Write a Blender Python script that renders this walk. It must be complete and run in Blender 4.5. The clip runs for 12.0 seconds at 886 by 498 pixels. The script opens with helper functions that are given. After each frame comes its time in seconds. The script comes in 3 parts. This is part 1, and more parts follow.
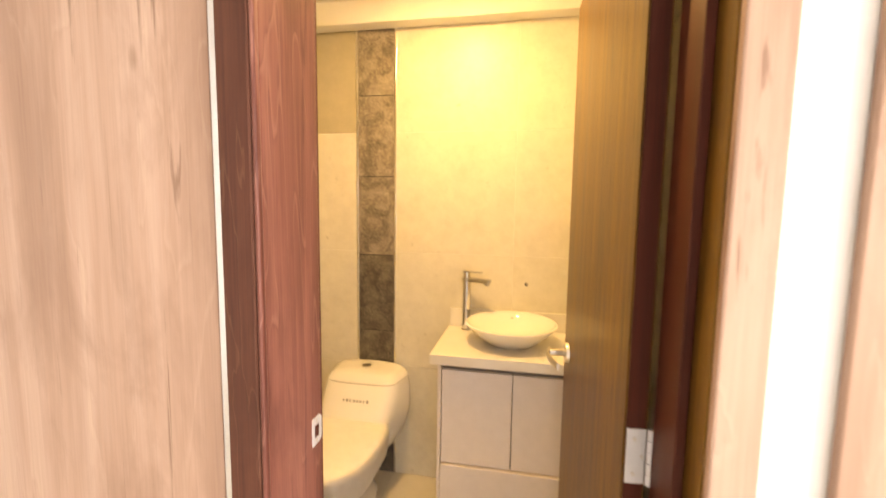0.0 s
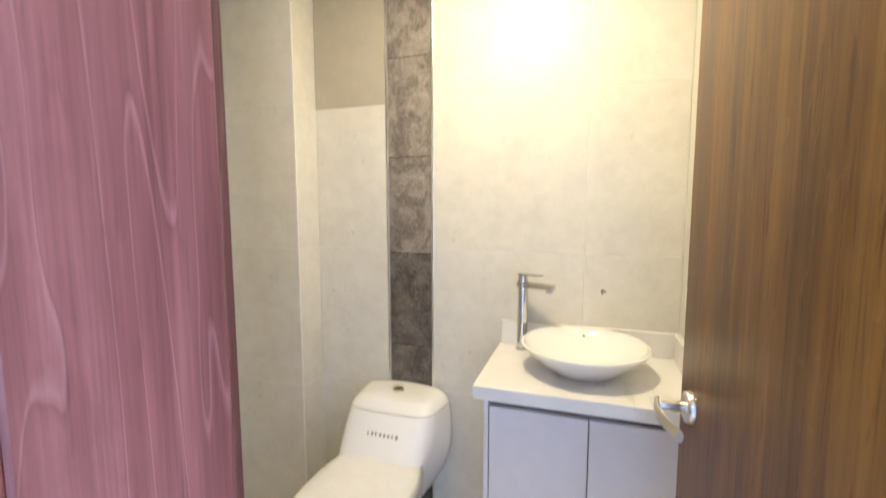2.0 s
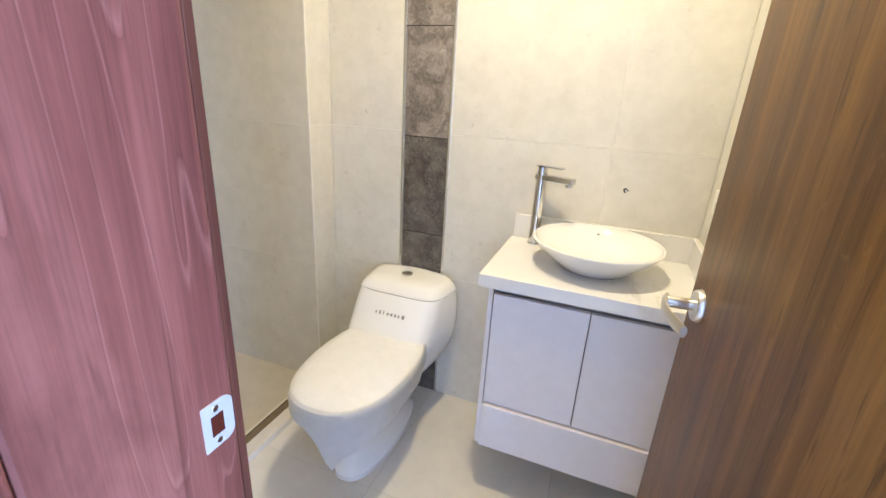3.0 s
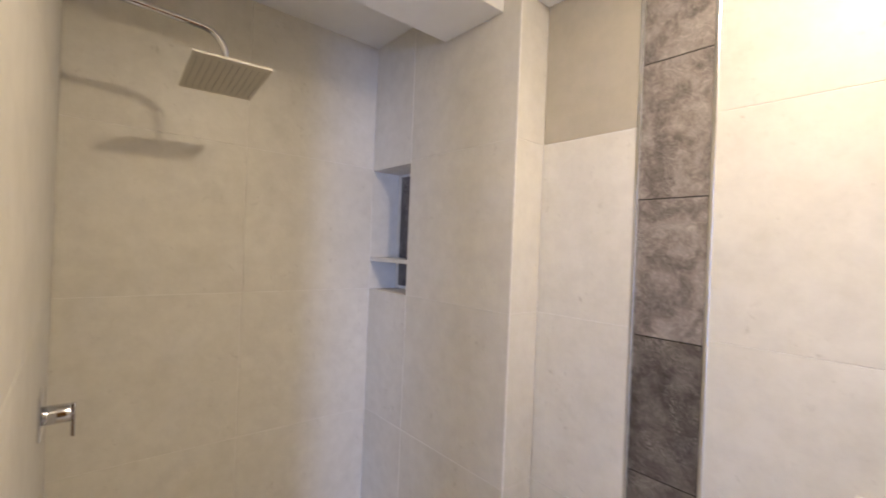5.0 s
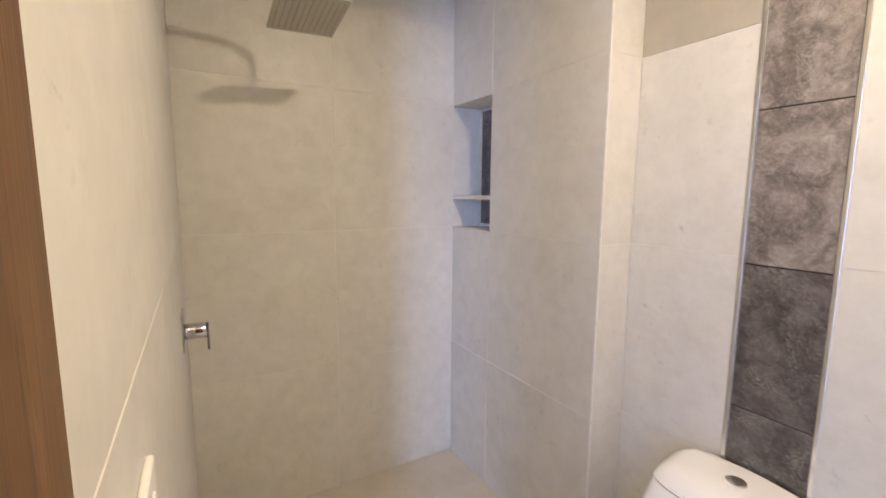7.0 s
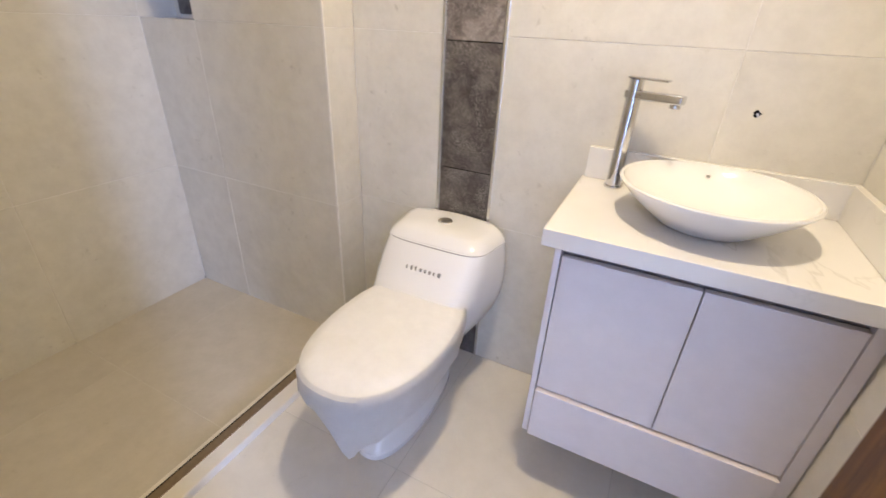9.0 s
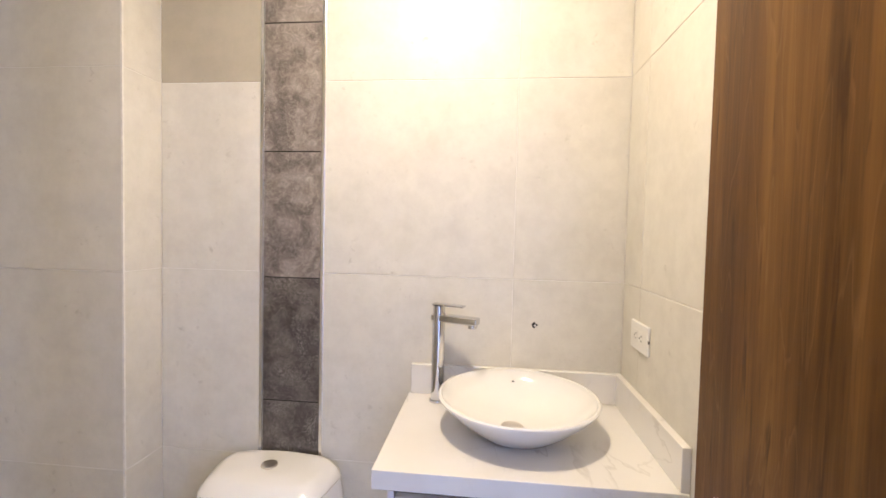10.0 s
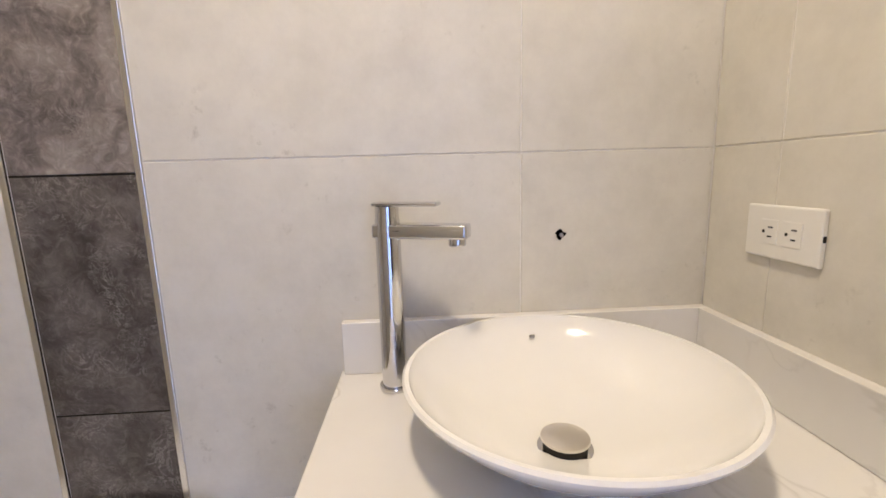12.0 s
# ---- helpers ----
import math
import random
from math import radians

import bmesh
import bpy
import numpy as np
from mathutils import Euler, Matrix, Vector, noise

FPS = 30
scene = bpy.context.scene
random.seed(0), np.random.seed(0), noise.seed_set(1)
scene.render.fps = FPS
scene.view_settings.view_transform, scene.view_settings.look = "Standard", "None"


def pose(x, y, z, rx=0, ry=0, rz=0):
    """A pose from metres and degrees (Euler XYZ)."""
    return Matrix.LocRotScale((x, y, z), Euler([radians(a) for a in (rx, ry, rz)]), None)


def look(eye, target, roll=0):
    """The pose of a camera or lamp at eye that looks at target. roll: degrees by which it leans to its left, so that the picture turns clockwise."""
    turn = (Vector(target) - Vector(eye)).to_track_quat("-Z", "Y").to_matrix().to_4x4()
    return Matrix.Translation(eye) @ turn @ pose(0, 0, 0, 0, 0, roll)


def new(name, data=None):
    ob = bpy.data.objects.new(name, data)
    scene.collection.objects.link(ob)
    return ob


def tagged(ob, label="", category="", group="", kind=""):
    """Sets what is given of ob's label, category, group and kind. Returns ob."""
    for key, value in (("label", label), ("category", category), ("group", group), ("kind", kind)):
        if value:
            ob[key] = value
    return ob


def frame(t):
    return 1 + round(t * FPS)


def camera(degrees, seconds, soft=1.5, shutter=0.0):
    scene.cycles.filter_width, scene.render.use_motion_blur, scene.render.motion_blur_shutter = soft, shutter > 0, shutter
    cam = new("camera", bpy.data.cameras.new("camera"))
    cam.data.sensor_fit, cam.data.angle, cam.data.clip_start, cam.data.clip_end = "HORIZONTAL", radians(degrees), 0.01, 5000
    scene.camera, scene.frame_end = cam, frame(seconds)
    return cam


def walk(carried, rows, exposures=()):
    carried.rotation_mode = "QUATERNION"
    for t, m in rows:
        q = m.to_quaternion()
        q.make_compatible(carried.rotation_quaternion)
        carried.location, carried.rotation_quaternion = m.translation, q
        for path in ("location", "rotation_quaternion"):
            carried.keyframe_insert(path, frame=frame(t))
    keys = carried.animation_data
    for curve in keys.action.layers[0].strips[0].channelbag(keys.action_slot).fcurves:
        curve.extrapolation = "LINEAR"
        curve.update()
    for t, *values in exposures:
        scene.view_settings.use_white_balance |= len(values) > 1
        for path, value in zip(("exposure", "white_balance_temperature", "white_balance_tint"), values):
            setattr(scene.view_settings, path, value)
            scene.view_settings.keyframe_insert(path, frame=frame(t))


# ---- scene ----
cam = camera(91.9, 12.0, soft=1.5, shutter=0.25)
PATH = [
    (0, (-0.265, -2.100, 1.442), (-0.644, -0.156, 1.240), 0.8),
    (0.5, (-0.300, -1.958, 1.489), (-0.891, -0.052, 1.611), 0.7),
    (1, (-0.328, -1.814, 1.528), (-0.918, 0.046, 1.967), 0.6),
    (1.2, (-0.342, -1.766, 1.539), (-0.910, 0.093, 2.012), -0.6),
    (1.5, (-0.323, -1.727, 1.560), (-0.912, 0.143, 1.951), -0.9),
    (2, (-0.324, -1.665, 1.376), (-0.954, 0.223, 1.181), -0.1),
    (2.5, (-0.317, -1.625, 1.328), (-0.943, 0.175, 0.720), 1.6),
    (2.7, (-0.318, -1.626, 1.327), (-0.946, 0.143, 0.638), 2.5),
    (4.5, (-0.44, -1.362, 1.402), (-1.608, 0.268, 1.273), 3.0),
    (5, (-0.517, -1.267, 1.414), (-2.042, 0.027, 1.412), 2.3),
    (5.5, (-0.528, -1.259, 1.474), (-2.285, -0.332, 1.712), 0.9),
    (6, (-0.527, -1.261, 1.458), (-2.318, -0.419, 1.727), 0.5),
    (6.5, (-0.526, -1.252, 1.42), (-2.341, -0.418, 1.503), 0.4),
    (7, (-0.533, -1.276, 1.362), (-2.253, -0.287, 1.108), 0.4),
    (7.5, (-0.525, -1.287, 1.332), (-1.984, 0.027, 0.951), 1.7),
    (9.3, (-0.447, -1.323, 1.224), (-1.029, 0.332, 0.263), 2.7),
    (9.5, (-0.438, -1.310, 1.249), (-0.885, 0.503, 0.531), 3.2),
    (10, (-0.409, -1.310, 1.338), (-0.609, 0.678, 1.260), 1.3),
    (10.5, (-0.420, -1.290, 1.330), (-0.570, 0.702, 1.251), 0.9),
    (11, (-0.457, -1.094, 1.311), (-0.566, 0.899, 1.185), -1.2),
    (11.5, (-0.484, -0.816, 1.214), (-0.436, 1.168, 0.966), -1.9),
    (12, (-0.494, -0.703, 1.168), (-0.388, 1.264, 0.825), -1.6),
]

EXPOSURES = [
    (0.0, 0.65, 24000, 21), (0.3, 0.47, 16000, 16), (0.5, 0.33, 11700, 13), (1.0, 0.57, 7900, 11), (1.5, 0.55, 6750, 6), (2.0, 0.72, 6150, 9),
    (2.5, 0.9, 6000, 9), (4.5, 0.5, 6050, 13), (5.0, 0.56, 5950, 20), (5.5, 0.86, 5600, 21), (6.0, 0.9, 5550, 21), (6.5, 0.8, 5800, 20), (7.5, 0.72, 5900, 21),
    (9.5, 0.78, 6050, 16), (10.0, 0.62, 5900, 20), (10.5, 0.62, 5850, 21), (11.0, 0.7, 5650, 19), (11.5, 0.42, 5750, 22), (12.0, 0.34, 5750, 20),
]
walk(cam, [(t, look(eye, target, roll)) for t, eye, target, roll in PATH], EXPOSURES)

# ---- world and lights ----
world = bpy.data.worlds.new("sky")
scene.world = world
world.use_nodes = True
wn = world.node_tree.nodes
sky = wn.new("ShaderNodeTexSky")
sky.sky_type = "NISHITA"
sky.sun_disc = False
sky.sun_elevation, sky.sun_rotation = radians(50), radians(60)
wn["Background"].inputs[1].default_value = 0.1
world.node_tree.links.new(sky.outputs[0], wn["Background"].inputs[0])

LAMP = (-0.60, -0.63)          # the ceiling light, in plan
LAMP_POWER, GLOBE_POWER, LAMP_COLOUR = 9.0, 3.6, (1.0, 0.80, 0.47)
DAY_POWER, DAY_COLOUR = 162.0, (0.44, 0.60, 1.0)


def area_lamp(name, m, shape, sx, sy, watts, colour):
    data = bpy.data.lights.new(name, "AREA")
    data.shape, data.size, data.energy, data.color = shape, sx, watts, colour
    if shape == "RECTANGLE":
        data.size_y = sy
    ob = new(name, data)
    ob.matrix_world = m
    return ob


area_lamp("ceiling_lamp_light", look((LAMP[0], LAMP[1], 2.372), (LAMP[0], LAMP[1], 0)), "DISK", 0.13, 0.13, LAMP_POWER, LAMP_COLOUR)
globe = bpy.data.lights.new("ceiling_globe_light", "POINT")
globe.energy, globe.color, globe.shadow_soft_size = GLOBE_POWER, LAMP_COLOUR, 0.018
new("ceiling_globe_light", globe).location = (LAMP[0], LAMP[1], 2.352)
area_lamp("window_daylight", look((2.58, -3.26, 1.5), (0, -3.26, 1.5)), "RECTANGLE", 0.85, 1.36, DAY_POWER, DAY_COLOUR)


# ---- materials ----
class Nodes:
    """A principled material with a few short cuts."""

    def __init__(self, name, rough=0.5, metal=0.0, coat=0.0):
        self.mat = bpy.data.materials.new(name)
        self.mat.use_nodes = True
        self.tree = self.mat.node_tree
        self.bsdf = self.tree.nodes["Principled BSDF"]
        self.bsdf.inputs["Roughness"].default_value = rough
        self.bsdf.inputs["Metallic"].default_value = metal
        self.bsdf.inputs["Coat Weight"].default_value = coat
        self.co = self.tree.nodes.new("ShaderNodeTexCoord").outputs["Object"]

    def add(self, kind):
        return self.tree.nodes.new(kind)

    def link(self, a, b):
        self.tree.links.new(a, b)

    def scaled(self, sx, sy, sz, vary=False):
        m = self.add("ShaderNodeMapping")
        m.inputs["Scale"].default_value = (sx, sy, sz)
        self.link(self.co, m.inputs["Vector"])
        if vary:
            info = self.add("ShaderNodeObjectInfo")
            k = self.add("ShaderNodeMath")
            k.operation = "MULTIPLY"
            k.inputs[1].default_value = 37.0
            self.link(info.outputs["Random"], k.inputs[0])
            c = self.add("ShaderNodeCombineXYZ")
            for s in range(3):
                self.link(k.outputs[0], c.inputs[s])
            self.link(c.outputs[0], m.inputs["Location"])
        return m.outputs[0]

    def noise(self, vec, scale, detail=6, rough=0.6, distort=0.0):
        n = self.add("ShaderNodeTexNoise")
        n.inputs["Scale"].default_value, n.inputs["Detail"].default_value = scale, detail
        n.inputs["Roughness"].default_value, n.inputs["Distortion"].default_value = rough, distort
        self.link(vec, n.inputs["Vector"])
        return n.outputs[0]

    def ramp(self, fac, stops):
        r = self.add("ShaderNodeValToRGB")
        e = r.color_ramp.elements
        while len(e) < len(stops):
            e.new(0.5)
        for el, (p, c) in zip(e, stops):
            el.position, el.color = p, (*c, 1) if len(c) == 3 else c
        self.link(fac, r.inputs[0])
        return r.outputs[0]

    def mix(self, a, b, fac, blend="MIX"):
        m = self.add("ShaderNodeMix")
        m.data_type, m.blend_type = "RGBA", blend
        for v, s in ((a, m.inputs["A"]), (b, m.inputs["B"])):
            if isinstance(v, tuple):
                s.default_value = (*v, 1)
            else:
                self.link(v, s)
        if isinstance(fac, float):
            m.inputs["Factor"].default_value = fac
        else:
            self.link(fac, m.inputs["Factor"])
        return m.outputs["Result"]

    def colour(self, c):
        if isinstance(c, tuple):
            self.bsdf.inputs["Base Color"].default_value = (*c, 1)
        else:
            self.link(c, self.bsdf.inputs["Base Color"])
        return self

    def bump(self, fac, strength, dist=0.002):
        b = self.add("ShaderNodeBump")
        b.inputs["Strength"].default_value, b.inputs["Distance"].default_value = strength, dist
        self.link(fac, b.inputs["Height"])
        self.link(b.outputs[0], self.bsdf.inputs["Normal"])
        return self

    def rough(self, fac, lo, hi):
        m = self.add("ShaderNodeMapRange")
        m.inputs["To Min"].default_value, m.inputs["To Max"].default_value = lo, hi
        self.link(fac, m.inputs["Value"])
        self.link(m.outputs[0], self.bsdf.inputs["Roughness"])
        return self


def tile_material(name, light, dark, stain, rough=0.38):
    n = Nodes(name, rough)
    v = n.scaled(1, 1, 1, True)
    clouds = n.noise(v, 4.5, 8, 0.66, 0.3)
    fine = n.noise(v, 38, 6, 0.7)
    specks = n.ramp(n.noise(v, 34, 5, 0.7, 0.2), [(0.60, (0, 0, 0)), (0.76, (1, 1, 1))])
    gate = n.ramp(n.noise(v, 7, 3, 0.5), [(0.48, (0, 0, 0)), (0.62, (1, 1, 1))])
    c = n.mix(n.ramp(clouds, [(0.34, dark), (0.60, light)]), n.ramp(n.noise(v, 15, 7, 0.7), [(0.36, dark), (0.62, light)]), 0.55)
    n.colour(n.mix(c, stain, n.mix((0, 0, 0), n.mix((0, 0, 0), (0.9, 0.9, 0.9), specks), gate)))
    n.rough(clouds, rough - 0.08, rough + 0.1)
    return n.bump(fine, 0.12, 0.001).mat


def wood_material(name, stops, grain=1.0, rough=0.42, knots=False, flame=0.4, pale=(0.6, 0.4, 0.3), lines=9.0, pore=0.35, flecks=0.0, ragged=4.5, cracked=0.0):
    """Upright grain: broad streaks, contour lines of a stretched noise as flame figure, fine pores."""
    n = Nodes(name, rough)
    broad = n.noise(n.scaled(8 * grain, 8 * grain, 0.5), 1.3, 5, 0.6, 0.6)
    streak = n.noise(n.scaled(42 * grain, 42 * grain, 0.9), 1.0, 5, 0.65, 0.3)
    fib = n.noise(n.scaled(240, 240, 3.0), 1.0, 4, 0.7)
    figure = n.noise(n.scaled(9 * grain, 9 * grain, 1.25), 1.0, ragged, 0.45, 0.5)
    k = n.add("ShaderNodeMath")
    k.operation = "MULTIPLY"
    k.inputs[1].default_value = lines
    n.link(figure, k.inputs[0])
    fr = n.add("ShaderNodeMath")
    fr.operation = "FRACT"
    n.link(k.outputs[0], fr.inputs[0])
    c = n.mix(n.ramp(broad, stops), n.ramp(streak, stops), 0.22 if knots else 0.36)
    dark = stops[0][1]
    blot = n.noise(n.scaled(7, 7, 2.2), 1.0, 6, 0.65, 0.5)
    c = n.mix(c, dark, n.ramp(blot, [(0.5, (0, 0, 0)), (0.72, (0.6, 0.6, 0.6))]))
    band = n.ramp(fr.outputs[0], [(0.0, (0.1, 0.1, 0.1)), (0.08, (0, 0, 0)), (0.90, (0.04, 0.04, 0.04)), (0.965, (1, 1, 1)), (1.0, (0.2, 0.2, 0.2))])
    c = n.mix(c, pale, n.mix((0, 0, 0), band, flame))
    back = n.ramp(fr.outputs[0], [(0.0, (1, 1, 1)), (0.06, (0, 0, 0))])
    c = n.mix(c, dark, n.mix((0, 0, 0), back, flame))
    pores = n.ramp(fib, [(0.36, (0.45, 0.45, 0.45)), (0.56, (1, 1, 1))])
    c = n.mix(c, pores, pore, "MULTIPLY")
    if flecks:
        dashes = n.ramp(n.noise(n.scaled(95, 95, 7), 1.0, 3, 0.6, 0.4), [(0.58, (0, 0, 0)), (0.70, (flecks, flecks, flecks))])
        c = n.mix(c, dark, dashes)
    if cracked:
        splits = n.ramp(n.noise(n.scaled(30, 30, 1.0), 1.0, 4, 0.55, 0.8), [(0.60, (0, 0, 0)), (0.64, (cracked, cracked, cracked)), (0.70, (0, 0, 0))])
        c = n.mix(c, dark, splits)
    if knots:
        vo = n.add("ShaderNodeTexVoronoi")
        vo.inputs["Scale"].default_value = 1.0
        n.link(n.scaled(4.6, 0.0, 1.7), vo.inputs["Vector"])
        mask = n.ramp(vo.outputs["Distance"], [(0.02, (1, 1, 1)), (0.055, (0, 0, 0))])
        c = n.mix(c, (0.20, 0.10, 0.065), n.mix((0, 0, 0), (0.7, 0.7, 0.7), mask))
        cracks = n.ramp(n.noise(n.scaled(34, 34, 1.1), 1.0, 5, 0.6, 1.0), [(0.60, (0, 0, 0)), (0.65, (1, 1, 1))])
        c = n.mix(c, (0.17, 0.085, 0.055), n.mix((0, 0, 0), (0.6, 0.6, 0.6), cracks))
    n.bsdf.inputs["Specular IOR Level"].default_value = 0.24
    n.colour(c)
    n.rough(broad, rough - 0.06, rough + 0.1)
    return n.bump(fib, 0.18, 0.0008).mat


def plain(name, colour, rough=0.5, metal=0.0, vary=0.06, coat=0.0, bump=0.05, scale=14):
    n = Nodes(name, rough, metal, coat)
    f = n.noise(n.scaled(1, 1, 1), scale, 6, 0.65)
    lo = tuple(max(0.0, c * (1 - vary)) for c in colour)
    hi = tuple(min(1.0, c * (1 + vary)) for c in colour)
    n.colour(n.ramp(f, [(0.3, lo), (0.7, hi)]))
    if bump:
        n.bump(n.noise(n.scaled(1, 1, 1), scale * 14, 3, 0.6), bump, 0.001)
    return n.mat


TILE = tile_material("grey_beige_tile", (0.728, 0.703, 0.635), (0.62, 0.595, 0.53), (0.45, 0.42, 0.36))
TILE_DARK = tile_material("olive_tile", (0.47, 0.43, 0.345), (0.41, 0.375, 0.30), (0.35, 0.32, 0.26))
FLOOR_TILE = tile_material("floor_tile", (0.75, 0.71, 0.63), (0.68, 0.64, 0.56), (0.60, 0.56, 0.48), 0.30)
SHOWER_TILE = tile_material("beige_shower_tile", (0.60, 0.55, 0.465), (0.52, 0.475, 0.395), (0.45, 0.41, 0.34), 0.35)
GROUT = plain("pale_grout", (0.80, 0.78, 0.74), 0.85, vary=0.1, scale=40)
FLOOR_GROUT = plain("beige_grout", (0.62, 0.585, 0.51), 0.85, vary=0.1, scale=40)
PAINT = plain("white_paint", (0.83, 0.83, 0.82), 0.7, vary=0.02, bump=0.15)
PORCELAIN = plain("white_porcelain", (0.86, 0.86, 0.85), 0.12, vary=0.01, coat=0.5, bump=0)
WRAP = plain("white_foam_wrap", (0.84, 0.84, 0.84), 0.5, vary=0.03, bump=0.3, scale=30)
LAMINATE = plain("pale_lilac_laminate", (0.78, 0.735, 0.745), 0.38, vary=0.03, bump=0.06, scale=20)
# grey that stands for shade in narrow gaps; also colours the rubber nozzles
SHADOW_GAP = plain("grey_gap_shade_and_rubber", (0.22, 0.20, 0.21), 0.5)
CHROME = plain("chrome", (0.64, 0.64, 0.66), 0.08, 1.0, vary=0.02, bump=0)
SATIN = plain("satin_nickel", (0.74, 0.70, 0.64), 0.28, 1.0, vary=0.04, bump=0.03)
BRUSHED = plain("brushed_aluminium", (0.80, 0.79, 0.77), 0.22, 1.0, vary=0.05, bump=0.03)
RAIN = plain("satin_rain_plate", (0.50, 0.48, 0.43), 0.35, 1.0, vary=0.05, bump=0.03)
PLASTIC = plain("white_plastic", (0.82, 0.81, 0.77), 0.35, vary=0.02, bump=0)
DARK = plain("black_void", (0.015, 0.014, 0.013), 0.8, vary=0.2)
PRINT = plain("grey_print", (0.33, 0.32, 0.31), 0.5, vary=0.1)
BRONZE = plain("brown_channel", (0.20, 0.145, 0.085), 0.5, 0.2, vary=0.15, scale=60)
STEEL_PLATE = plain("zinc_plate", (0.76, 0.77, 0.78), 0.4, 0.45, vary=0.06, bump=0.04)
DOOR_WOOD = wood_material("walnut_veneer", [(0.34, (0.048, 0.018, 0.003)), (0.5, (0.145, 0.064, 0.0115)), (0.66, (0.245, 0.122, 0.025))], 1.3, 0.30, False, 0.16, (0.36, 0.20, 0.07), 14, 0.25, 0.8)
FRAME_WOOD = wood_material("cedar_frame", [(0.30, (0.095, 0.027, 0.021)), (0.5, (0.235, 0.080, 0.061)), (0.70, (0.35, 0.138, 0.106))], 0.9, 0.40, False, 0.27, (0.50, 0.235, 0.185), 8, 0.3, 0.35, 2.2, 0.75)
CASING_WOOD = wood_material("dark_walnut_casing", [(0.3, (0.055, 0.016, 0.010)), (0.5, (0.115, 0.038, 0.024)), (0.7, (0.19, 0.070, 0.046))], 1.0, 0.5, False, 0.2, (0.3, 0.15, 0.1), 8)
EDGE_WOOD = wood_material("dark_red_edge", [(0.25, (0.05, 0.009, 0.005)), (0.75, (0.12, 0.022, 0.010))], 1.2, 0.5, False, 0.1, (0.14, 0.04, 0.03))
PANEL_WOOD = wood_material("knotty_oak_panel", [(0.32, (0.31, 0.176, 0.125)), (0.5, (0.46, 0.288, 0.215)), (0.68, (0.56, 0.385, 0.305))], 0.8, 0.45, True, 0.10, (0.70, 0.53, 0.41), 6, 0.14)


def stone_material(name, k):
    """Cloudy grey-brown marble with broken pale shards; k scales its tone."""
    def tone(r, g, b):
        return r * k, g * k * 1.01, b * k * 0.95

    n = Nodes(name, 0.3)
    v = n.scaled(1, 1, 1, True)
    big = n.noise(v, 11, 5, 0.55, 1.0)
    mid = n.noise(v, 42, 12, 0.76, 1.4)
    c = n.ramp(big, [(0.36, tone(0.055, 0.044, 0.044)), (0.47, tone(0.125, 0.104, 0.100)), (0.53, tone(0.20, 0.172, 0.164)), (0.66, tone(0.29, 0.255, 0.242))])
    c = n.mix(c, n.ramp(mid, [(0.32, tone(0.04, 0.033, 0.033)), (0.5, tone(0.15, 0.13, 0.125)), (0.68, tone(0.36, 0.32, 0.305))]), 0.5)
    veins = n.ramp(n.noise(v, 27, 7, 0.66, 2.4), [(0.462, (0, 0, 0)), (0.49, (1, 1, 1)), (0.50, (0.7, 0.7, 0.7)), (0.535, (0, 0, 0))])
    patch = n.ramp(n.noise(v, 7.5, 7, 0.7, 1.2), [(0.47, (0, 0, 0)), (0.62, (0.6, 0.6, 0.6))])
    c = n.mix(c, (0.44, 0.41, 0.375), n.mix((0, 0, 0), veins, patch))
    n.colour(c)
    n.rough(mid, 0.24, 0.42)
    return n.bump(mid, 0.1, 0.001).mat


def quartz_material():
    n = Nodes("white_quartz", 0.13, coat=0.3)
    v = n.scaled(1, 1, 1)
    veins = n.ramp(n.noise(v, 2.1, 5, 0.5, 1.6), [(0.492, (0, 0, 0)), (0.5, (1, 1, 1)), (0.513, (0, 0, 0))])
    gate = n.ramp(n.noise(v, 3.2, 3, 0.5), [(0.48, (0, 0, 0)), (0.68, (0.42, 0.42, 0.42))])
    haze = n.ramp(n.noise(v, 5, 4, 0.5), [(0.35, (0.78, 0.765, 0.74)), (0.65, (0.83, 0.82, 0.80))])
    return n.colour(n.mix(haze, (0.42, 0.40, 0.37), n.mix((0, 0, 0), veins, gate))).mat


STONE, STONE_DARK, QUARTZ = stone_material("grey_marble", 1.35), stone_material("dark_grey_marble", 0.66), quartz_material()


def glow_material():
    n = Nodes("lit_diffuser", 0.5)
    n.colour((0.9, 0.88, 0.82))
    n.bsdf.inputs["Emission Color"].default_value = (1.0, 0.86, 0.6, 1)
    n.bsdf.inputs["Emission Strength"].default_value = 30.0
    return n.mat


GLOW = glow_material()


# ---- builders ----
origins = {}


def thing(name, at, label, category, group="", kind=""):
    ob = new(name)
    ob.location = at
    ob.empty_display_size = 0.05
    origins[ob.name] = Vector(at)
    return tagged(ob, label, category, group, kind)


def finish(bm, name, material, smooth=False, at=None):
    if at is not None:
        bmesh.ops.translate(bm, verts=bm.verts, vec=-at)
    bmesh.ops.recalc_face_normals(bm, faces=bm.faces)
    me = bpy.data.meshes.new(name)
    bm.to_mesh(me)
    bm.free()
    me.materials.append(material)
    return me


def part(name, bm, material, parent, label="", smooth=False):
    """One mesh under a thing or a part, given in world metres."""
    at = origins[parent.name]
    ob = new(name, finish(bm, name, material, smooth, at))
    ob.parent = parent
    origins[ob.name] = at
    if smooth:
        soften(ob)
    return tagged(ob, label)


def solo(name, bm, material, label="", category="", kind="", smooth=False, group=""):
    """A thing that is one mesh, given in world metres."""
    ob = new(name, finish(bm, name, material, smooth))
    origins[ob.name] = Vector((0, 0, 0))
    if smooth:
        soften(ob)
    return tagged(ob, label, category, group, kind)


